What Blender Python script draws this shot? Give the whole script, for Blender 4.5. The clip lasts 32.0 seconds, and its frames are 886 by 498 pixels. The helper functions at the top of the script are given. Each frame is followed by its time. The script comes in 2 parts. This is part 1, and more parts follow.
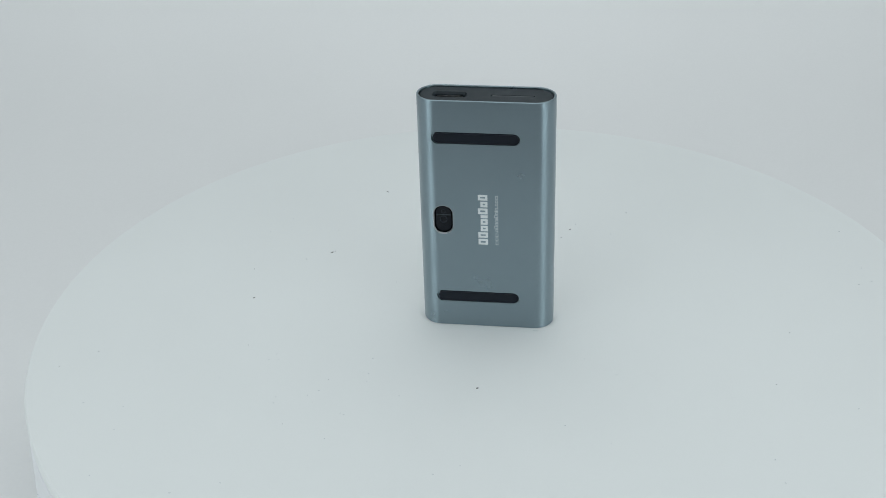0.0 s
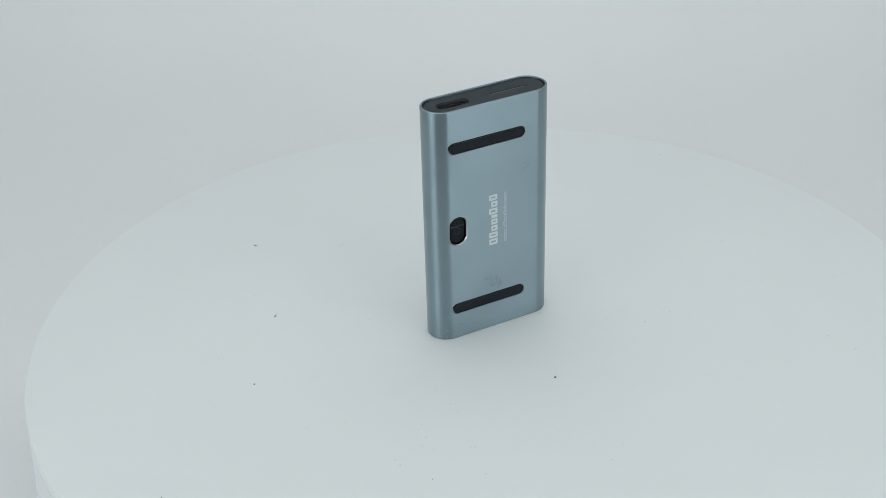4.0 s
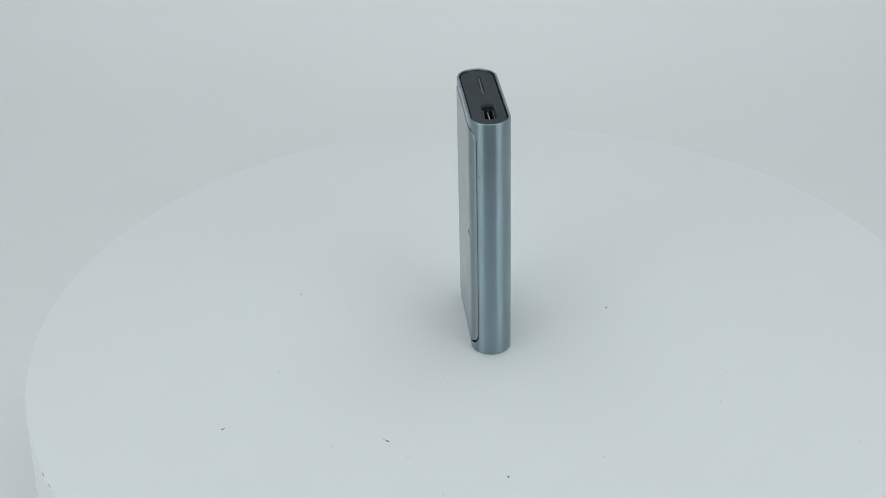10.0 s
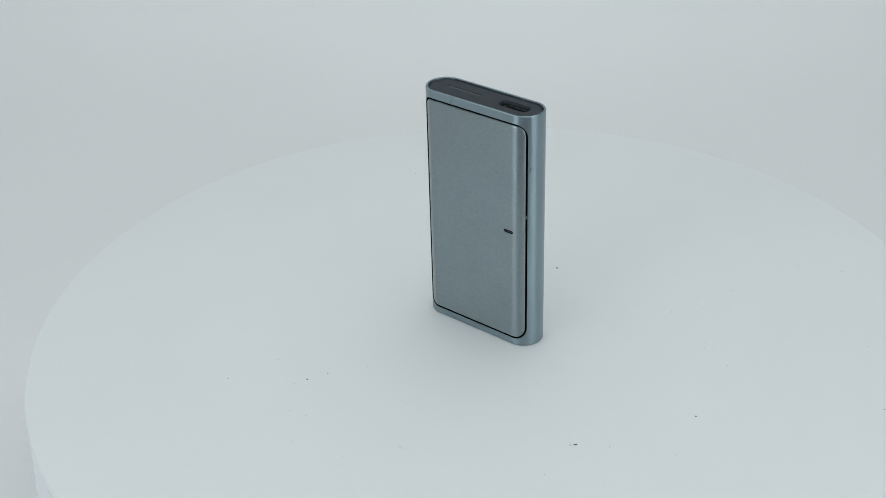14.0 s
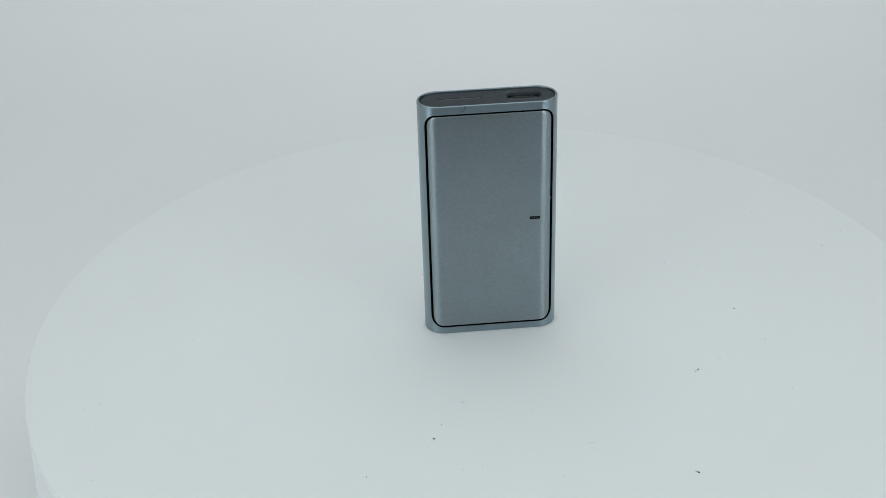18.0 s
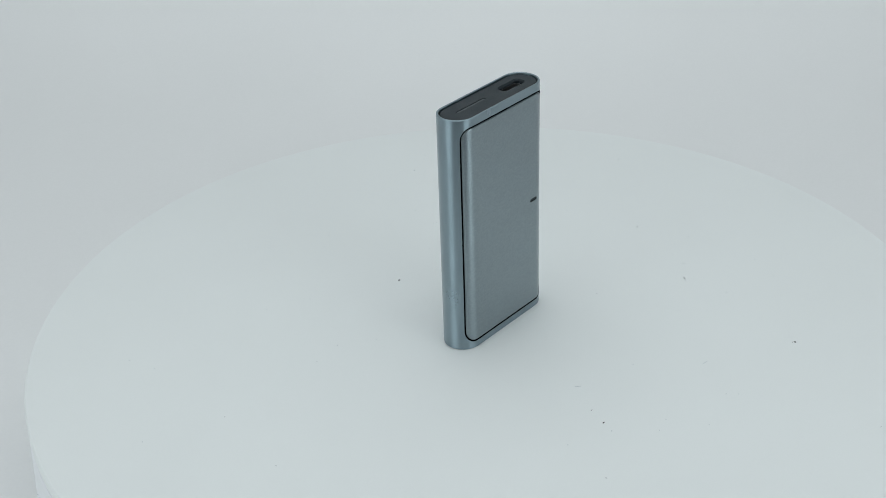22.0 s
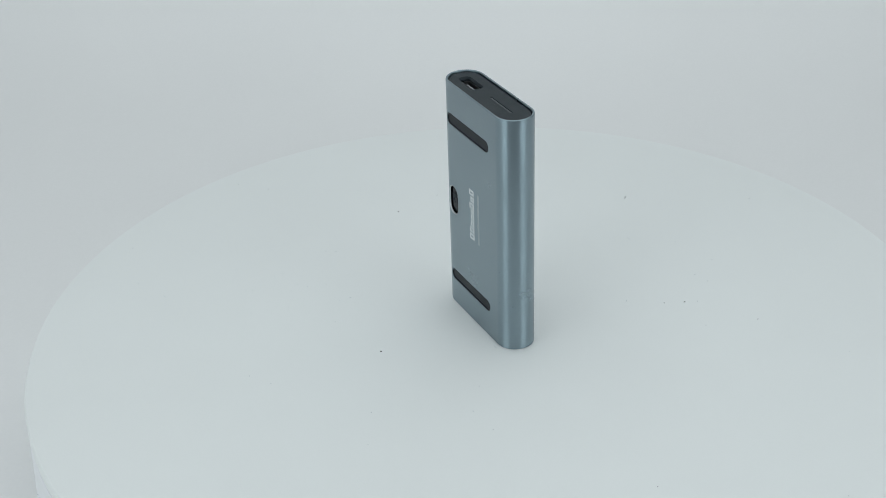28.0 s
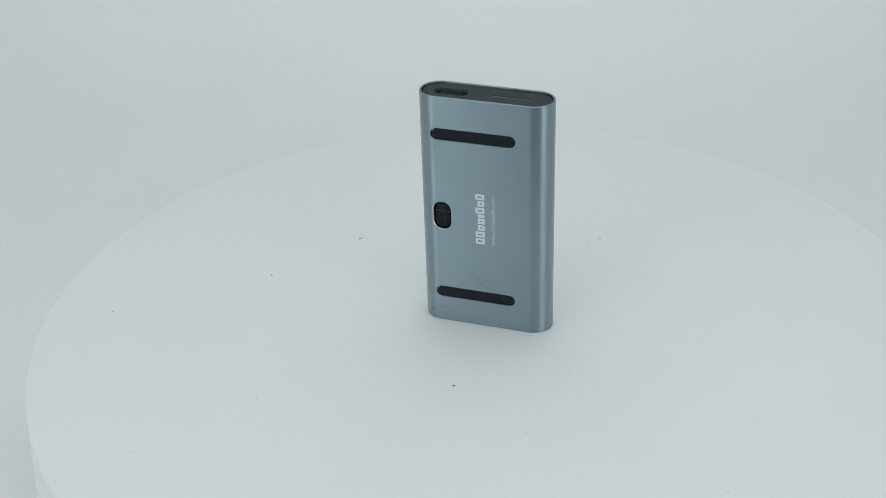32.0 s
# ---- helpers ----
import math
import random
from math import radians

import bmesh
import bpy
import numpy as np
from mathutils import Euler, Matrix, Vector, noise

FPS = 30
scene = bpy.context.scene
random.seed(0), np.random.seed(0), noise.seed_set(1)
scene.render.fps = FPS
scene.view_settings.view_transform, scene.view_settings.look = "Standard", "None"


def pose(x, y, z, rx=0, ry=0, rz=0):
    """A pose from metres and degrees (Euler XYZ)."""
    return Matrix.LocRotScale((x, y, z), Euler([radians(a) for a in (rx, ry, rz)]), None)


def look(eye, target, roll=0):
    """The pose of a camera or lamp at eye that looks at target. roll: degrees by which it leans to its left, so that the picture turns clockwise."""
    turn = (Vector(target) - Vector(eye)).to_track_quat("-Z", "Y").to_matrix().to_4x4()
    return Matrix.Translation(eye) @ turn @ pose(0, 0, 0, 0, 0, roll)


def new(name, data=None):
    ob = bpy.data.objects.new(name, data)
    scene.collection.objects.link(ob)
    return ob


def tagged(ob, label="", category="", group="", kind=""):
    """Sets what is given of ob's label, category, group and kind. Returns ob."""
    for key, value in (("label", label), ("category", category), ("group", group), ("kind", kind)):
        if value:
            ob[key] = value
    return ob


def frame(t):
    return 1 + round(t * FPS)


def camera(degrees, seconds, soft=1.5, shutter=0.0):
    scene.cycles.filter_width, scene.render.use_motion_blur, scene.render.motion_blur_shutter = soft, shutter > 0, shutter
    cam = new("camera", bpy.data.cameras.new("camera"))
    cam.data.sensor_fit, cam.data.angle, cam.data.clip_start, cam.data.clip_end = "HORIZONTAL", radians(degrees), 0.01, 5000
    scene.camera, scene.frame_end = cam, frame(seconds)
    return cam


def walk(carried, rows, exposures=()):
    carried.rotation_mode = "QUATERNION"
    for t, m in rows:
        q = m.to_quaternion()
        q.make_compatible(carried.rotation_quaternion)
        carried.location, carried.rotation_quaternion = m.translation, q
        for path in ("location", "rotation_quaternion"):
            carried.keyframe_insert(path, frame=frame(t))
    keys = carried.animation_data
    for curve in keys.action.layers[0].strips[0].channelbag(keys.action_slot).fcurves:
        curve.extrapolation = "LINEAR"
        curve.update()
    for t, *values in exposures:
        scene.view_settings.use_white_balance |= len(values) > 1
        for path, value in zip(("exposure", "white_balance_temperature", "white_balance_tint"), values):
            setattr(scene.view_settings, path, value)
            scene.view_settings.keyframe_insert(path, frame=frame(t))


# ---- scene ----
# ---- camera: it stands still, looking down on the turntable ----
cam = camera(36.23, 32.0, soft=0.55)
EYE, AIM = Vector((0.0, -0.41474, 0.27098)), Vector((-0.03332, 0.86359, -0.50310))
STAND = look(EYE, EYE + AIM * 0.48, -1.817)
walk(cam, [(0.0, STAND), (32.0, STAND)])

# ---- light: a white photo tent, lit by two side strips, its roof and an added front fill ----
world = bpy.data.worlds.new("world")
world.use_nodes = True
scene.world = world
world.node_tree.nodes["Background"].inputs["Color"].default_value = (0.85, 0.93, 1.0, 1)
world.node_tree.nodes["Background"].inputs["Strength"].default_value = 0.05
scene.view_settings.exposure = 0.0


def softbox(name, eye, target, wide, high, watts, colour):
    data = bpy.data.lights.new(name, "AREA")
    data.shape, data.size, data.size_y, data.energy, data.color = "RECTANGLE", wide, high, watts, colour
    ob = new(name, data)
    ob.matrix_world = look(eye, target)
    return ob


for side, name in ((-1, "lamp_left"), (1, "lamp_right")):
    softbox(name, (side * 0.58, -0.53, 0.20), (0, 0.06, 0.10), 0.40, 0.48, 1.83, (0.895, 0.984, 1.004))
softbox("lamp_roof", (0.0, 0.22, 0.74), (0, 0.22, 0), 1.0, 0.78, 2.2, (0.905, 0.985, 1.010))
# unseen fill above the camera, added to lift the shade before the pointer
softbox("fill_front", (0.0, -0.66, 0.46), (0, 0.50, 0.14), 1.0, 0.5, 0.91, (0.925, 0.974, 1.022))


# ---- materials ----
def node(tree, kind, **inputs):
    n = tree.nodes.new(kind)
    for key, value in inputs.items():
        n.inputs[key.replace("_", " ")].default_value = value
    return n


def surface(name, colour, rough, metal=0.0, grain=900.0, speckle=0.04, stain=30.0, stains=0.03, bump=0.0, streak=(1, 1, 1), coat=0.0, specular=0.5, rough_vary=0.06, brushed=0.0):
    """A surface with fine grain and broad stains, in the thing's own metres."""
    m = bpy.data.materials.new(name)
    m.use_nodes = True
    t = m.node_tree
    b = t.nodes["Principled BSDF"]
    b.inputs["Metallic"].default_value = metal
    b.inputs["Coat Weight"].default_value, b.inputs["Coat Roughness"].default_value = coat, 0.22
    b.inputs["Specular IOR Level"].default_value = specular
    co = node(t, "ShaderNodeTexCoord")
    mp = node(t, "ShaderNodeMapping", Scale=streak)
    t.links.new(co.outputs["Object"], mp.inputs["Vector"])
    fine = node(t, "ShaderNodeTexNoise", Scale=grain, Detail=4.0, Roughness=0.6)
    broad = node(t, "ShaderNodeTexNoise", Scale=stain, Detail=5.0, Roughness=0.55)
    t.links.new(mp.outputs["Vector"], fine.inputs["Vector"])
    t.links.new(co.outputs["Object"], broad.inputs["Vector"])
    a = node(t, "ShaderNodeMapRange", From_Min=0.25, From_Max=0.75, To_Min=1 - speckle, To_Max=1 + speckle)
    c = node(t, "ShaderNodeMapRange", From_Min=0.25, From_Max=0.75, To_Min=1 - stains, To_Max=1 + stains)
    t.links.new(fine.outputs["Fac"], a.inputs["Value"])
    t.links.new(broad.outputs["Fac"], c.inputs["Value"])
    mul = node(t, "ShaderNodeMath")
    mul.operation = "MULTIPLY"
    t.links.new(a.outputs["Result"], mul.inputs[0])
    t.links.new(c.outputs["Result"], mul.inputs[1])
    v = node(t, "ShaderNodeVectorMath")
    v.operation = "SCALE"
    v.inputs[0].default_value = colour
    t.links.new(mul.outputs["Value"], v.inputs["Scale"])
    t.links.new(v.outputs["Vector"], b.inputs["Base Color"])
    rr = node(t, "ShaderNodeMapRange", From_Min=0.3, From_Max=0.7, To_Min=max(0.02, rough - rough_vary), To_Max=min(1.0, rough + rough_vary))
    t.links.new(broad.outputs["Fac"], rr.inputs["Value"])
    t.links.new(rr.outputs["Result"], b.inputs["Roughness"])
    if brushed:
        tan = node(t, "ShaderNodeTangent")
        tan.direction_type, tan.axis = "RADIAL", "Z"
        t.links.new(tan.outputs["Tangent"], b.inputs["Tangent"])
        b.inputs["Anisotropic"].default_value, b.inputs["Anisotropic Rotation"].default_value = brushed, 0.25
    if bump:
        bp = node(t, "ShaderNodeBump", Strength=bump, Distance=0.0002)
        t.links.new(fine.outputs["Fac"], bp.inputs["Height"])
        t.links.new(bp.outputs["Normal"], b.inputs["Normal"])
    return m


GREY = surface("dimmed_back_cloth", (0.58, 0.59, 0.60), 0.95, grain=700, speckle=0.02, stain=4, stains=0.03, bump=0.05, specular=0.2)
# dark tone for the unseen surfaces in front, which the metal reflects
DIM = surface("dim_stand_in", (0.24, 0.24, 0.245), 0.9, grain=700, speckle=0.05, stain=6, stains=0.06, bump=0.05, specular=0.2)
# side walls out of view, greyed so the panel reflects less at oblique angles
SIDE = surface("dimmed_side_cloth", (0.52, 0.525, 0.53), 0.95, grain=700, speckle=0.02, stain=4, stains=0.03, bump=0.05, specular=0.2)
CLOTH = surface("white_tent_cloth", (0.832, 0.832, 0.830), 0.95, grain=700, speckle=0.01, stain=4, stains=0.012, bump=0.05, specular=0.2)
PLATTER = surface("white_board", (0.83, 0.85, 0.842), 0.62, grain=1500, speckle=0.008, stain=14, stains=0.012, bump=0.03, specular=0.35)
PLASTIC = surface("white_plastic", (0.82, 0.83, 0.85), 0.45, grain=1200, speckle=0.008, stain=20, stains=0.01)
METAL = surface("blue_grey_anodised_metal", (0.260, 0.335, 0.374), 0.32, metal=1.0, brushed=0.88, coat=0.5, grain=2600, speckle=0.02, stain=70, stains=0.035, bump=0.045)
PANEL = surface("grey_brushed_metal", (0.266, 0.320, 0.344), 0.36, metal=1.0, brushed=0.77, coat=0.5, grain=1500, speckle=0.09, stain=60, stains=0.06, bump=0.24, streak=(0.75, 1.0, 1.1))
CAP = surface("dark_grey_plastic", (0.020, 0.028, 0.034), 0.5, grain=4000, speckle=0.10, stain=120, stains=0.06, bump=0.08, specular=0.32)
RUBBER = surface("black_rubber", (0.003, 0.006, 0.012), 0.40, grain=5000, speckle=0.15, stain=90, stains=0.10, bump=0.03, specular=0.27)
DARK = surface("black_gap", (0.0025, 0.0025, 0.003), 0.9, grain=3000, speckle=0.1, specular=0.05)
GLASS = surface("dark_glass", (0.003, 0.0045, 0.008), 0.09, grain=2000, speckle=0.05, specular=0.2, rough_vary=0.03)
STEEL = surface("bright_steel", (0.72, 0.73, 0.75), 0.22, metal=1.0, grain=3000, speckle=0.05)
SHELL = surface("dull_steel", (0.34, 0.34, 0.345), 0.34, metal=1.0, grain=3000, speckle=0.08)
LAMP = surface("grey_light_guide", (0.062, 0.074, 0.082), 0.42, grain=4000, speckle=0.08, stain=120, stains=0.06, specular=0.4)
CUT = surface("bare_cut_metal", (0.52, 0.55, 0.57), 0.38, metal=1.0, grain=3000, speckle=0.05)
PRINT = surface("white_print", (0.64, 0.68, 0.69), 0.6, grain=6000, speckle=0.05)
FINE_PRINT = surface("grey_print", (0.46, 0.51, 0.53), 0.6, grain=6000, speckle=0.08)
DUST = surface("dark_dust", (0.055, 0.055, 0.06), 0.9, grain=6000, speckle=0.3)
GREY_DUST = surface("grey_dust", (0.30, 0.31, 0.32), 0.9, grain=6000, speckle=0.25)
PALE_DUST = surface("pale_dust", (0.64, 0.67, 0.68), 0.9, grain=6000, speckle=0.2)


# ---- mesh helpers ----
def finish(name, bm, material):
    bmesh.ops.recalc_face_normals(bm, faces=bm.faces)
    for f in bm.faces:
        f.smooth = True
    for e in bm.edges:
        e.smooth = len(e.link_faces) == 2 and e.calc_face_angle(0.0) < radians(32)
    me = bpy.data.meshes.new(name)
    bm.to_mesh(me)
    bm.free()
    me.materials.append(material)
    return me


def part(name, bm, material, parent=None, label=""):
    """One mesh object, under a thing or a part."""
    ob = new(name, finish(name, bm, material))
    ob.parent = parent
    return tagged(ob, label)


def skin(loops, caps=None):
    """A closed solid from rings of points; caps gives the index faces of an end ring, else one face."""
    bm = bmesh.new()
    rings = [[bm.verts.new(p) for p in ring] for ring in loops]
    n = len(rings[0])
    for a, b in zip(rings, rings[1:]):
        for i in range(n):
            bm.faces.new((a[i], a[(i + 1) % n], b[(i + 1) % n], b[i]))
    for ring in (rings[0], rings[-1]):
        for face in caps or [range(n)]:
            bm.faces.new([ring[i] for i in face])
    return bm


def carve(bm, cutters):
    """bm less the solids in cutters."""
    temp = []
    for k, b in enumerate([bm, *cutters]):
        bmesh.ops.recalc_face_normals(b, faces=b.faces)
        me = bpy.data.meshes.new("blank")
        b.to_mesh(me)
        b.free()
        temp.append(new("blank", me))
    for ob in temp[1:]:
        mod = temp[0].modifiers.new("cut", "BOOLEAN")
        mod.operation, mod.solver, mod.object = "DIFFERENCE", "EXACT", ob
    out = bmesh.new()
    out.from_object(temp[0], bpy.context.evaluated_depsgraph_get())
    for ob in temp:
        me = ob.data
        bpy.data.objects.remove(ob)
        bpy.data.meshes.remove(me)
    return out


def revolve(profile, n=160):
    """A solid of revolution from (radius, height) pairs that begin and end near the axis."""
    return skin([[(r * math.cos(2 * math.pi * i / n), r * math.sin(2 * math.pi * i / n), z) for i in range(n)] for r, z in profile])


# ---- the tent: floor and back in one sweep, unseen sides, upper back, roof and front ----
FLOOR, BACK, HALF, ROOF, FRONT, HEM, EDGE = -0.062, 0.62, 0.75, 0.78, -0.70, 0.30, -0.20


def backdrop():
    bm = bmesh.new()
    bend, steps = 0.30, 20
    line = [(EDGE, FLOOR)]
    line += [(BACK - bend + bend * math.sin(a), FLOOR + bend - bend * math.cos(a)) for a in (math.pi / 2 * i / steps for i in range(steps + 1))]
    line += [(BACK, HEM)]
    inner = [[bm.verts.new((x, y, z)) for y, z in line] for x in (-HALF, HALF)]
    for i in range(len(line) - 1):
        bm.faces.new((inner[0][i], inner[1][i], inner[1][i + 1], inner[0][i + 1]))
    ext = bmesh.ops.extrude_face_region(bm, geom=bm.faces[:])
    for v in ext["geom"]:
        if isinstance(v, bmesh.types.BMVert):
            v.co += Vector((0, 0.004, -0.004))
    return tagged(part("backdrop", bm, CLOTH), "seamless white cloth sweep under and behind the turntable", "backdrop", kind="structure")


def slab(name, size, place, label, material=CLOTH):
    bm = bmesh.new()
    bmesh.ops.create_cube(bm, size=1.0)
    for v in bm.verts:
        v.co = Vector(a * b for a, b in zip(v.co, size)) + Vector(place)
    return tagged(part(name, bm, material), label, name.split("_")[0], kind="structure")


SWEEP = backdrop()
mid, tall = (BACK + FRONT) / 2, ROOF - FLOOR
slab("wall_left", (0.006, BACK - FRONT + 0.02, tall), (-HALF - 0.004, mid, FLOOR + tall / 2), "unseen tent side, greyed to dim the reflections in the metal", SIDE)
slab("wall_right", (0.006, BACK - FRONT + 0.02, tall), (HALF + 0.004, mid, FLOOR + tall / 2), "unseen tent side, greyed to dim the reflections in the metal", SIDE)
# added above the view: a greyer back that the case's top rim reflects
slab("wall_back", (HALF * 2, 0.006, ROOF - HEM), (0, BACK + 0.004, (ROOF + HEM) / 2), "unseen grey wall above the sweep, added to darken the rim's reflections", GREY)
# dark stand-in for an open front towards a dim room, behind the camera
slab("wall_front", (HALF * 2, 0.006, tall), (0, FRONT - 0.004, FLOOR + tall / 2), "unseen dark wall standing in for the open front and dim room", DIM)
# added out of view: dark ground that the upper part of the case reflects
slab("floor", (HALF * 2, EDGE - FRONT + 0.1, 0.006), (0, (EDGE + 0.1 + FRONT) / 2, FLOOR - 0.009), "unseen dark slab before the sweep, added to darken the metal's reflections", DIM)
slab("ceiling", (HALF * 2 + 0.02, BACK - FRONT + 0.02, 0.006), (0, mid, ROOF + 0.004), "white cloth roof of the photo tent")

# ---- the turntable ----
RADIUS, LIP = 0.1648, 0.0050


def dust(name, x, y, long, wide, turn, parent, material, seed):
    """A crumb of dust lying at x, y."""
    rnd = random.Random(seed)
    bm = bmesh.new()
    bmesh.ops.create_icosphere(bm, subdivisions=1, radius=0.5)
    for v in bm.verts:
        v.co = Vector((v.co.x * long, v.co.y * wide, (v.co.z + 0.35) * wide * 0.5)) * rnd.uniform(0.7, 1.2)
    ob = part(name, bm, material, parent)
    ob.location, ob.rotation_euler = (x, y, 0.00002), (0, 0, turn)
    return ob


def turntable():
    table = tagged(new("turntable"), "round white display turntable with dust specks on its smooth top", "turntable")
    table.location = (0, 0, FLOOR + 0.0005)
    drop = -table.location.z
    part("base", revolve([(0.010, 0.0), (0.1660, 0.0), (0.1684, 0.0010), (0.1648, drop - LIP - 0.0012), (0.1640, drop - LIP - 0.0004), (0.010, drop - LIP - 0.0004)]), PLASTIC, table, "smooth white housing below the platter")
    n = 200
    rings = []
    for inset, z in ((0.155, -LIP), (0.0006, -LIP), (0.0, -LIP + 0.0006), (0.0, -0.0012), (0.0005, -0.0003), (0.0014, 0.0), (0.155, 0.0)):
        ring = []
        for i in range(n):
            a = 2 * math.pi * i / n
            wave = 0.00022 * noise.noise((3 * math.cos(a), 3 * math.sin(a), 0.0)) if inset < 0.01 else 0.0
            r = RADIUS - inset + wave
            ring.append((r * math.cos(a), r * math.sin(a), z))
        rings.append(ring)
    platter = part("platter", skin(rings), PLATTER, table, "thin white round platter, turning")
    platter.location = (0, 0, drop)
    return table, platter


TABLE, PLATE = turntable()

# dust on the platter: bold crumbs, small ones and pale ones (millimetres from the middle)
BOLD = ((-4.3, -43.3, 1.0, 0.75, 10), (33.3, 64.8, 0.85, 0.65, 20), (-62.0, 48.6, 1.5, 0.55, 43), (-60.8, 49.6, 0.5, 0.4, 43), (-42.8, 100.0, 1.0, 0.65, -62), (-42.3, 99.2, 0.7, 0.3, -62), (-88.4, 15.5, 0.85, 0.6, 30))
SMALL = ((-55.2, -37.4), (-35.2, 25.6), (-68.1, -62.1), (-71.5, 43.5), (-139.0, -19.4), (-150.9, -28.2), (106.6, -11.9), (-60.9, 66.3), (57.2, 78.4),
         (29.4, 58.3), (-91.4, 36.7), (-11.4, 140.8), (-86.0, -16.1), (96.1, -42.7), (54.9, -36.6))
PALE = ((-71.9, 44.2), (-77.3, -25.3), (-75.0, -21.9), (-72.1, -47.3), (-72.4, -50.7), (-123.0, -64.4), (-125.4, -87.5), (-93.1, -35.9), (-41.7, -34.4), (-42.2, -38.7), (-30.5, -47.2), (-49.5, -56.6),
        (-48.3, -57.3), (-53.4, -70.0), (-57.9, -43.9), (-40.8, -25.2), (-61.5, -46.5), (-59.4, -50.3), (-9.6, -84.1), (43.2, -36.4), (24.2, -64.2), (38.3, -73.7), (88.3, -82.2), (89.3, -93.4),
        (120.2, -56.5), (-136.9, -49.5), (-122.9, -51.9), (-98.5, -96.1), (-83.6, -91.5), (32.9, -26.8), (138.6, 20.1), (-18.0, -88.1), (143.8, 22.3), (142.5, 31.8), (140.5, 60.3), (135.9, 69.1),
        (90.2, 89.5), (-1.1, 58.0), (-4.0, 95.4), (-2.1, 91.9), (35.7, 69.0), (27.3, 81.8), (21.0, 81.0), (-73.9, -25.2), (-88.8, 65.8), (-80.9, 76.8), (16.3, 94.1), (49.3, 60.5))
rng = random.Random(4)
for x, y, long, wide, turn in BOLD:
    dust("dust_speck", x / 1000, y / 1000, long / 1000, wide / 1000, radians(turn), PLATE, DUST, long)
for x, y, long, turn in ((16.7, -8.9, 2.0, -0.1), (-15.0, 78.5, 2.6, 2.9), (20.1, 48.1, 2.2, 2.2)):
    dust("smear", x / 1000, y / 1000, long / 1000, 0.0003, turn, PLATE, PALE_DUST, 5)
for spots, longest, material in ((SMALL, 0.66, GREY_DUST), (PALE, 0.75, PALE_DUST)):
    for x, y in spots:
        size = longest * rng.uniform(0.75, 1.1) / 1000
        dust("dust_speck", x / 1000, y / 1000, size, size * rng.uniform(0.38, 0.7), rng.uniform(0, 3.1), PLATE, material, rng.random())

# chips in the platter's edge, a nick on the housing, and a spot on the cloth
for turn, long in ((108.0, 3.4), (110.1, 2.4)):
    a = radians(turn)
    chip = dust("edge_chip", (RADIUS - 0.00015) * math.cos(a), (RADIUS - 0.00015) * math.sin(a), long / 1000, 0.0004, a + math.pi / 2, PLATE, GREY_DUST, turn)
    chip.location.z = -0.0011
nick = dust("nick", 0.1660 * math.cos(radians(204.5)), 0.1660 * math.sin(radians(204.5)), 0.0011, 0.0005, 0.4, TABLE, PALE_DUST, 3)
nick.location.z, nick.rotation_euler = -FLOOR - 0.024, (1.3, 0.9, 0.4)
dust("spot", -0.1515, 0.3583, 0.0009, 0.0007, 0.5, SWEEP, PALE_DUST, 8).location.z = FLOOR + 0.0025

# ---- the pocket pointer: a slim metal case on end ----
W, T, H = 0.0471, 0.0139, 0.0884
R0, C0 = T / 2, (W - T) / 2


def on_back(s, z, o):
    """A point s along the rounded case from the middle of the back face, z up, o proud."""
    a = max(0.0, abs(s) - C0) / R0
    x = math.copysign(min(abs(s), C0) + (R0 + o) * math.sin(a), s)
    return (x, -(R0 + o) * math.cos(a), z)


def on_front(s, z, o):
    x, y, z = on_back(s, z, o)
    return (-x, -y, z)


def on_panel(s, z, o):
    """A point of the touch panel, whose long edges bend a little below the case."""
    k = min(1.0, max(0.0, (abs(s) - 0.0165) / 0.0050))
    return on_front(s, z, o - 0.0005 * k * k)


def on_top(s, y, o):
    return (s, y, H + o)


def plate(where, s, z, wide, high, corner, layers, arc=6, cols=24):
    """A rounded plate laid on the case: layers of (inset, offset) from its underside up."""
    loops = []
    for inset, o in layers:
        w, h, r = wide / 2 - inset, high / 2 - inset, max(corner - inset, 0.00002)
        r = min(r, w * 0.985, h * 0.985)
        xs = [(-w + r * (1 - math.cos(math.pi / 2 * i / arc)), h - r + r * math.sin(math.pi / 2 * i / arc)) for i in range(arc + 1)]
        mids = [(-w + r + (2 * w - 2 * r) * i / cols, h) for i in range(1, cols)]
        colm = xs + mids + [(-x, y) for x, y in reversed(xs)]
        loops.append([where(s + x, z - y, o) for x, y in colm] + [where(s + x, z + y, o) for x, y in reversed(colm)])
    n = len(loops[0])
    caps = [(i, i + 1, n - 2 - i, n - 1 - i) for i in range(n // 2 - 1)]
    return skin(loops, caps)


def case_ring(inset, z, n=40):
    r = R0 - inset
    ring = []
    for side in (1, -1):
        for i in range(n + 1):
            a = math.pi * i / n - math.pi / 2
            ring.append((side * (C0 + r * math.cos(a)), side * r * math.sin(a), z))
    return ring


def shade_case(me):
    """True normals for the flat and rounded outside of the case, flat ones elsewhere."""
    normals = []
    for face in me.polygons:
        for k in face.loop_indices:
            co = me.vertices[me.loops[k].vertex_index].co
            out = Vector((max(-C0, min(C0, co.x)), 0, 0))
            out = Vector((co.x, co.y, 0)) - out
            true = out.normalized() if out.length > R0 - 0.0001 else face.normal
            normals.append(true if true.dot(face.normal) > 0.85 else face.normal)
    me.normals_split_custom_set(normals)


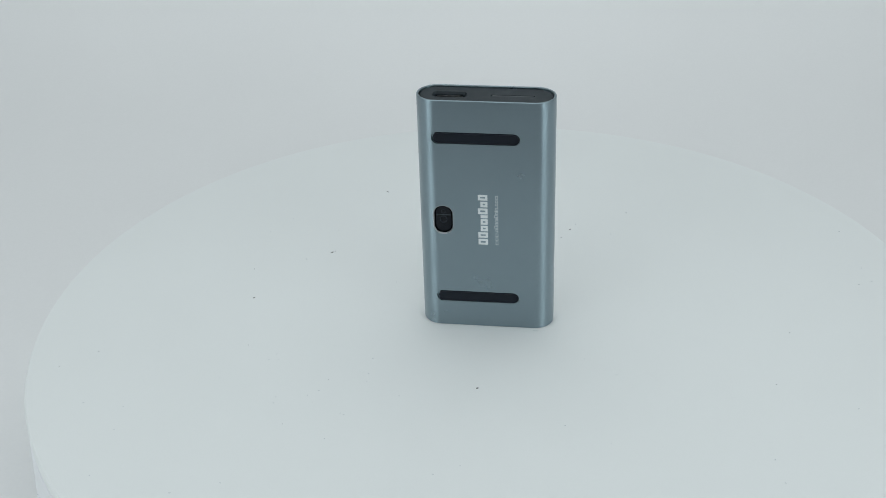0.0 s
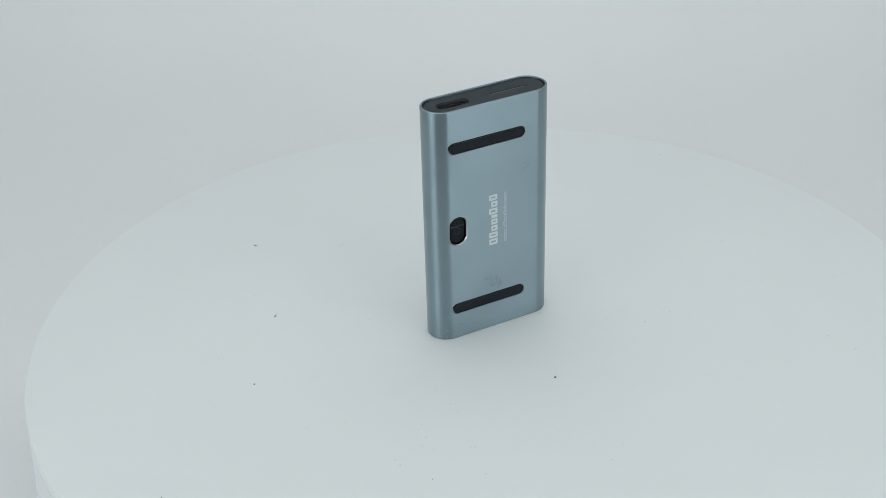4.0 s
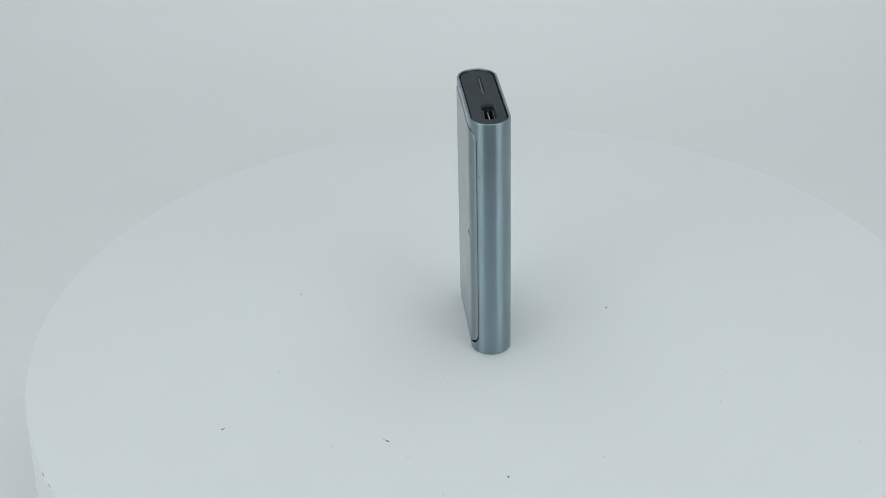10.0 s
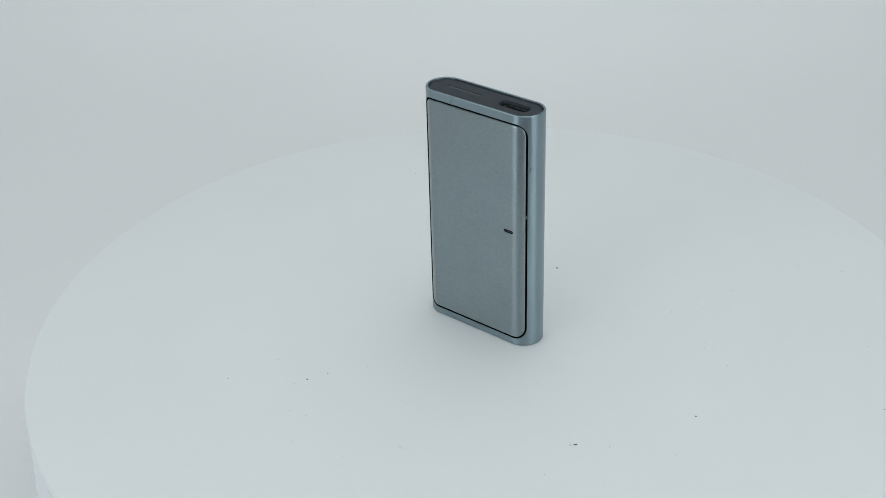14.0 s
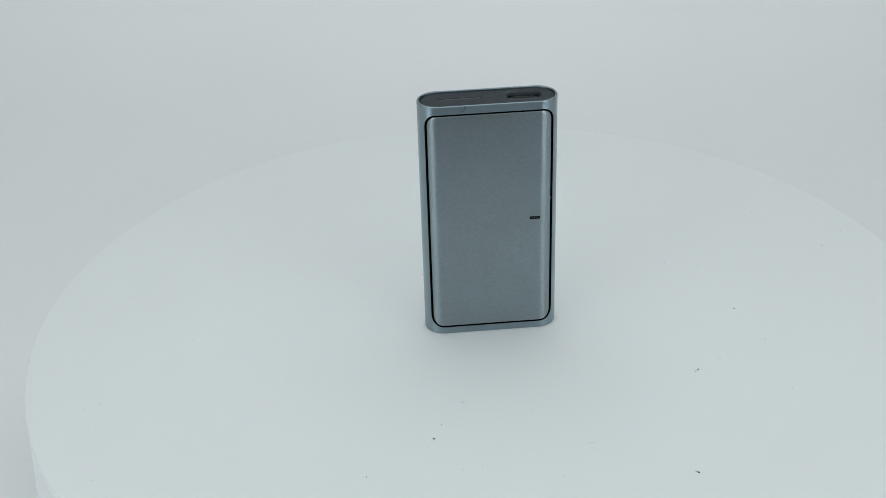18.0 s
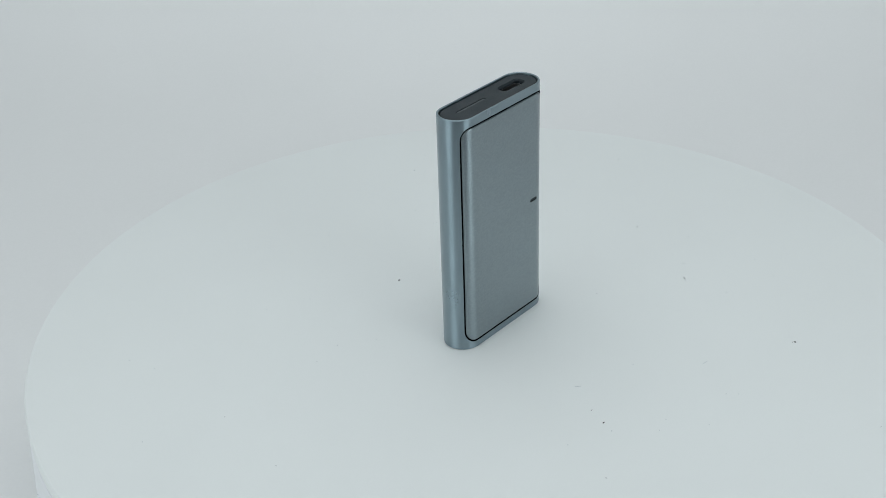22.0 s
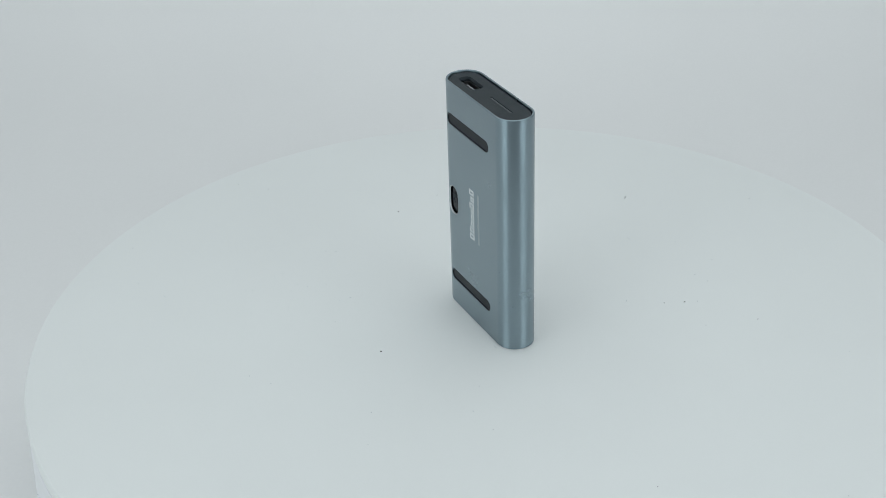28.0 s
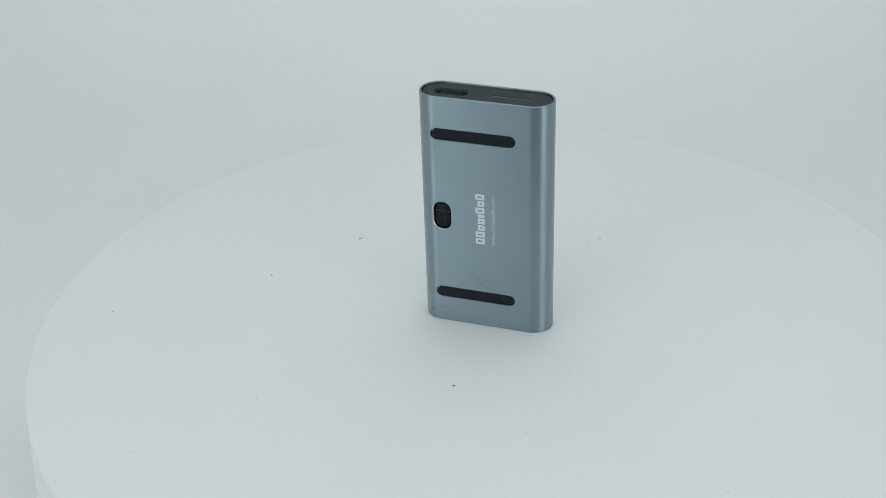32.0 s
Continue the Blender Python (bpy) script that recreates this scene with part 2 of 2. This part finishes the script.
def pointer():
    mm = 0.001
    top = tagged(new("pocket_pointer"), "slim blue-grey metal pocket pointer standing on end on the turntable", "pointer remote")
    case = skin([case_ring(0.00042, 0), case_ring(0.00022, 0.00007), case_ring(0.00007, 0.00022), case_ring(0, 0.00045), case_ring(0, H - 0.0006), case_ring(0.00003, H - 0.0003), case_ring(0.0001, H - 0.00012), case_ring(0.00024, H - 0.00002), case_ring(0.0003, H),
                 case_ring(0.00066, H), case_ring(0.00072, H - 0.00002), case_ring(0.00086, H - 0.0002), case_ring(0.0009, H - 0.0060)])
    panel = dict(s=0, z=44.15 * mm, wide=44.3 * mm, high=82.9 * mm, corner=4.6 * mm)
    slots = ((74.85 * mm, 30.0 * mm), (12.4 * mm, 29.4 * mm))
    hole = dict(s=-14.75 * mm, z=43.45 * mm, wide=7.0 * mm, high=11.1 * mm, corner=3.3 * mm)
    cut = [plate(on_front, layers=((0, -0.00125), (0, 0.002)), **panel)]
    cut += [plate(on_back, -3.1 * mm, z, w, 4.3 * mm, 2.15 * mm, ((0, -0.0009), (0, 0.002))) for z, w in slots]
    cut += [plate(on_back, layers=((0.00022, -0.0030), (0.00022, -0.00040), (-0.0001, 0.0002)), arc=10, **hole)]
    shade_case(part("case", carve(case, cut), METAL, top, "blue-grey anodised metal case with rounded sides").data)

    # the touch panel on the front, in a deep black joint
    gap = dict(panel, wide=panel["wide"] - 0.00006, high=panel["high"] - 0.00006)
    part("panel_joint", plate(on_front, layers=((0, -0.00127), (0, -0.00005), (0.00007, -0.00005), (0.0001, -0.00118)), **gap), DARK, top, "black joint round the panel")
    inner = dict(panel, wide=panel["wide"] - 0.0011, high=panel["high"] - 0.0013, corner=4.0 * mm)
    slit = dict(s=15.2 * mm, z=45.2 * mm, wide=3.8 * mm, high=1.25 * mm, corner=0.6 * mm)
    lid = carve(plate(on_panel, layers=((0, -0.0003), (0, -0.00004), (0.00008, 0.00005), (0.00022, 0.00012), (0.0005, 0.00016), (0.0011, 0.00018)), cols=60, arc=10, **inner), [plate(on_panel, layers=((0, -0.0002), (0, 0.002)), **slit)])
    touch = part("touch_panel", lid, PANEL, top, "grey brushed metal touch panel, slightly proud")
    part("indicator_slit", plate(on_panel, layers=((0.00002, -0.00025), (0.00002, 0.00002)), **slit), DARK, touch, "dark indicator slit")
    core = dict(slit, wide=2.9 * mm, high=0.5 * mm, corner=0.24 * mm)
    part("indicator_core", plate(on_panel, layers=((0, -0.0001), (0, 0.00005), (0.00006, 0.00007)), **core), CAP, touch, "smoky indicator light, off")

    part("latch_nib", plate(on_front, 21.75 * mm, 51.3 * mm, 0.55 * mm, 1.0 * mm, 0.2 * mm, ((0, -0.0011), (0, -0.0005), (0.0001, -0.0004))), SHELL, top, "tiny bright nib in the joint")

    # black strips that the case lies on
    for z, w in slots:
        part("foot_strip", plate(on_back, -2.85 * mm, z, w - 0.00075, 4.05 * mm, 2.0 * mm, ((0, -0.0009), (0, -0.00006), (0.00008, 0.00004), (0.0003, 0.00004), (0.0005, -0.00022))), RUBBER, top, "black rubber foot strip")

    # the sensor window
    rim = plate(on_back, layers=((0.00028, -0.0030), (0.00028, -0.00044), (0.00036, -0.00044), (0.00042, -0.0011), (0.0007, -0.0011), (0.0007, -0.0015)), arc=10, **hole)
    bezel = part("sensor_window", rim, DARK, top, "black oval sensor window")
    part("lens_plate", plate(on_back, hole["s"], hole["z"], 5.9 * mm, 10.0 * mm, 2.8 * mm, ((0, -0.0030), (0, -0.0011), (0.0002, -0.0009))), GLASS, bezel, "glossy dark lens cover")
    ring = lambda r, z, y: [(hole["s"] + r * math.cos(2 * math.pi * i / 28), y, z + r * math.sin(2 * math.pi * i / 28)) for i in range(28)]
    for z, r in ((43.2 * mm, 1.35 * mm), (46.3 * mm, 0.8 * mm)):
        y = -R0 + 0.0009
        bm = skin([ring(r, z, y + 0.0003), ring(r, z, y - 0.00012), ring(r * 0.86, z, y - 0.00012), ring(r * 0.80, z, y + 0.0002)])
        part("lens_ring", bm, CAP, bezel, "thin dull ring round a lens")
    part("lens_bridge", plate(on_back, hole["s"], 45.0 * mm, 5.2 * mm, 0.5 * mm, 0.1 * mm, ((0, -0.0011), (0, -0.00083), (0.00008, -0.0008))), CAP, bezel, "narrow dark bridge between the lenses")
    part("chamfer", plate_rim(hole), CUT, bezel, "bright cut edge of the window")

    # writing up the back: a bold brand mark and a fine line below it, as plain hollow and solid bars
    def bar_mesh(bm, x0, x1, lo, hi, thick):
        """One flat bar, hollow where thick is given."""
        rims = [(0.0, -0.00005), (0.0, 0.00002)] + ([(thick, 0.00002), (thick, -0.00005)] if thick else [])
        rings = [[bm.verts.new(on_back(x, z, o)) for x, z in ((x0 + d, lo + d), (x1 - d, lo + d), (x1 - d, hi - d), (x0 + d, hi - d))] for d, o in rims]
        for a, b in zip(rings, rings[1:]):
            for k in range(4):
                bm.faces.new((a[k], a[(k + 1) % 4], b[(k + 1) % 4], b[k]))
        if not thick:
            bm.faces.new(rings[-1])

    def bars(glyphs, foot, start, end, thick):
        """The places of a row of bars up the case, each glyph a (length, height, hollow)."""
        unit, at = (end - start) / sum(g[0] for g in glyphs), start
        for w, rise, hollow in glyphs:
            yield foot - rise, foot, at + unit * w * 0.09, at + unit * w * 0.91, thick if hollow else 0.0
            at += unit * w

    tall, low = 3.3 * mm, 2.45 * mm
    mark = ((1.05, tall, 1), (1, tall, 1), (1, low, 1), (1, low, 1), (0.55, low, 0), (1.05, tall, 1), (1, low, 1), (1, tall, 1))
    for spot in bars(mark, 0.75 * mm, 33.9 * mm, 54.0 * mm, 0.78 * mm):
        bm = bmesh.new()
        bar_mesh(bm, *spot)
        part("brand_bar", bm, PRINT, top, "white printed bar of the brand mark")
    line = [(w, h * mm, hollow) for w, h, hollow in ((1.35, 0.95, 1), (1.35, 0.95, 1), (1.35, 0.95, 1), (0.5, 0.25, 0), (1, 0.95, 1), (1, 1.45, 1), (1, 0.95, 1), (1, 0.95, 1), (0.5, 0.95, 0), (1, 1.45, 1), (1, 0.95, 1), (0.5, 1.3, 0), (0.9, 0.95, 1), (0.5, 0.25, 0), (1, 0.95, 1), (1, 0.95, 1), (1.5, 0.95, 1))]
    bm = bmesh.new()
    for spot in bars(line, 4.4 * mm, 34.1 * mm, 53.7 * mm, 0.2 * mm):
        bar_mesh(bm, *spot)
    tagged(part("fine_print", bm, FINE_PRINT, top, "thin printed line in plain bars"), kind="stuff")

    # the end cap with its socket and light bar
    block = skin([case_ring(0.00124, H - 0.0058), case_ring(0.00124, H - 0.00062), case_ring(0.00136, H - 0.0005)])
    socket = dict(s=-12.3 * mm, z=-0.3 * mm, wide=11.6 * mm, high=4.5 * mm, corner=1.7 * mm)
    bar = dict(s=9.0 * mm, z=-0.4 * mm, wide=14.6 * mm, high=1.25 * mm, corner=0.62 * mm)
    cutters = [plate(on_top, layers=((0.0004, -0.0045), (0.0004, -0.0012), (-0.0002, -0.0003)), arc=8, **socket), plate(on_top, layers=((0, -0.0011), (0, 0.001)), **bar)]
    cap = part("end_cap", carve(block, cutters), CAP, top, "dark grey plastic end cap")
    part("light_bar", plate(on_top, layers=((0.00022, -0.0013), (0.00022, -0.00062), (0.0003, -0.00054)), **bar), LAMP, cap, "thin grey light bar, off")
    part("pinhole", plate(on_top, 7.6 * mm, -2.1 * mm, 0.5 * mm, 0.42 * mm, 0.2 * mm, ((0, -0.0008), (0.00006, -0.00047))), LAMP, cap, "tiny grey dot beside the light bar")
    port = part("socket", plate(on_top, layers=((0.0003, -0.0047), (0.0003, -0.0042)), **socket), DARK, cap, "black charging socket")
    shell = dict(s=socket["s"], z=socket["z"], wide=9.2 * mm, high=3.3 * mm, corner=1.6 * mm)
    part("socket_shell", plate_ring(shell, 0.00014, -0.0043, -0.0016), SHELL, port, "bright steel socket shell")
    part("tongue", plate(on_top, socket["s"], socket["z"], 6.4 * mm, 0.5 * mm, 0.1 * mm, ((0, -0.0043), (0, -0.0022), (0.0001, -0.0021))), STEEL, port, "thin contact tongue")
    # tiny marks on the back
    for x, z in ((18.1, 30.5), (-8.3, 55.1), (2.5, 58.8)):
        part("mark", plate(on_back, x * mm, z * mm, 0.45 * mm, 0.4 * mm, 0.2 * mm, ((0, -0.0001), (0.0001, 0.00004))), GREY_DUST if x < 10 else CAP, top, "tiny dark mark on the case")
    # faint scuffs on the touch panel
    for x, z, wide in ((0.4, 29.2, 0.5), (4.2, 30.4, 1.1), (-6.5, 66.0, 0.8)):
        part("scuff", plate(on_front, -x * mm, z * mm, wide * mm, 0.14 * mm, 0.06 * mm, ((0, 0.0001), (0.00002, 0.0002))), METAL, touch, "faint scuff")
    return top


def plate_ring(shape, thick, low, high, where=on_top):
    """An upright wall that runs round a rounded shape."""
    bm = plate(where, layers=((0, low), (0, high)), arc=8, **shape)
    inside = dict(shape, wide=shape["wide"] - 2 * thick, high=shape["high"] - 2 * thick, corner=shape["corner"] - thick)
    return carve(bm, [plate(where, layers=((0, low - 0.001), (0, high + 0.001)), arc=8, **inside)])


def plate_rim(hole):
    """The bright sloping edge round the sensor window."""
    grown = dict(hole, wide=hole["wide"] + 0.0001, high=hole["high"] + 0.0001, corner=hole["corner"] + 0.00005)
    bm = plate(on_back, layers=((0.00027, -0.00040), (0, 0.00003)), arc=10, **grown)
    inside = plate(on_back, layers=((0.00037, -0.0012), (0.00037, -0.00040), (0.00009, 0.00006)), arc=10, **grown)
    return carve(bm, [inside])


POINTER = pointer()


# ---- what turns: the platter, and the pointer on it ----
def motions():
    speed, begin = 11.172, 0.745
    times = [0.0, 0.5, 0.7, begin, 0.8, 0.9] + [1.0 + 0.5 * k for k in range(63)]
    drop = -TABLE.location.z
    turns, stands = [], []
    for t in times:
        angle = speed * max(0.0, t - begin)
        spin = pose(0, 0, 0, 0, 0, angle)
        turns.append((t, pose(0, 0, drop, 0, 0, angle)))
        stands.append((t, spin @ pose(0.0, 0.00145, 0.00004, 0, 0, -6.37) @ pose(0, 0, 0, 0.22)))
    walk(PLATE, turns)
    walk(POINTER, stands)


motions()
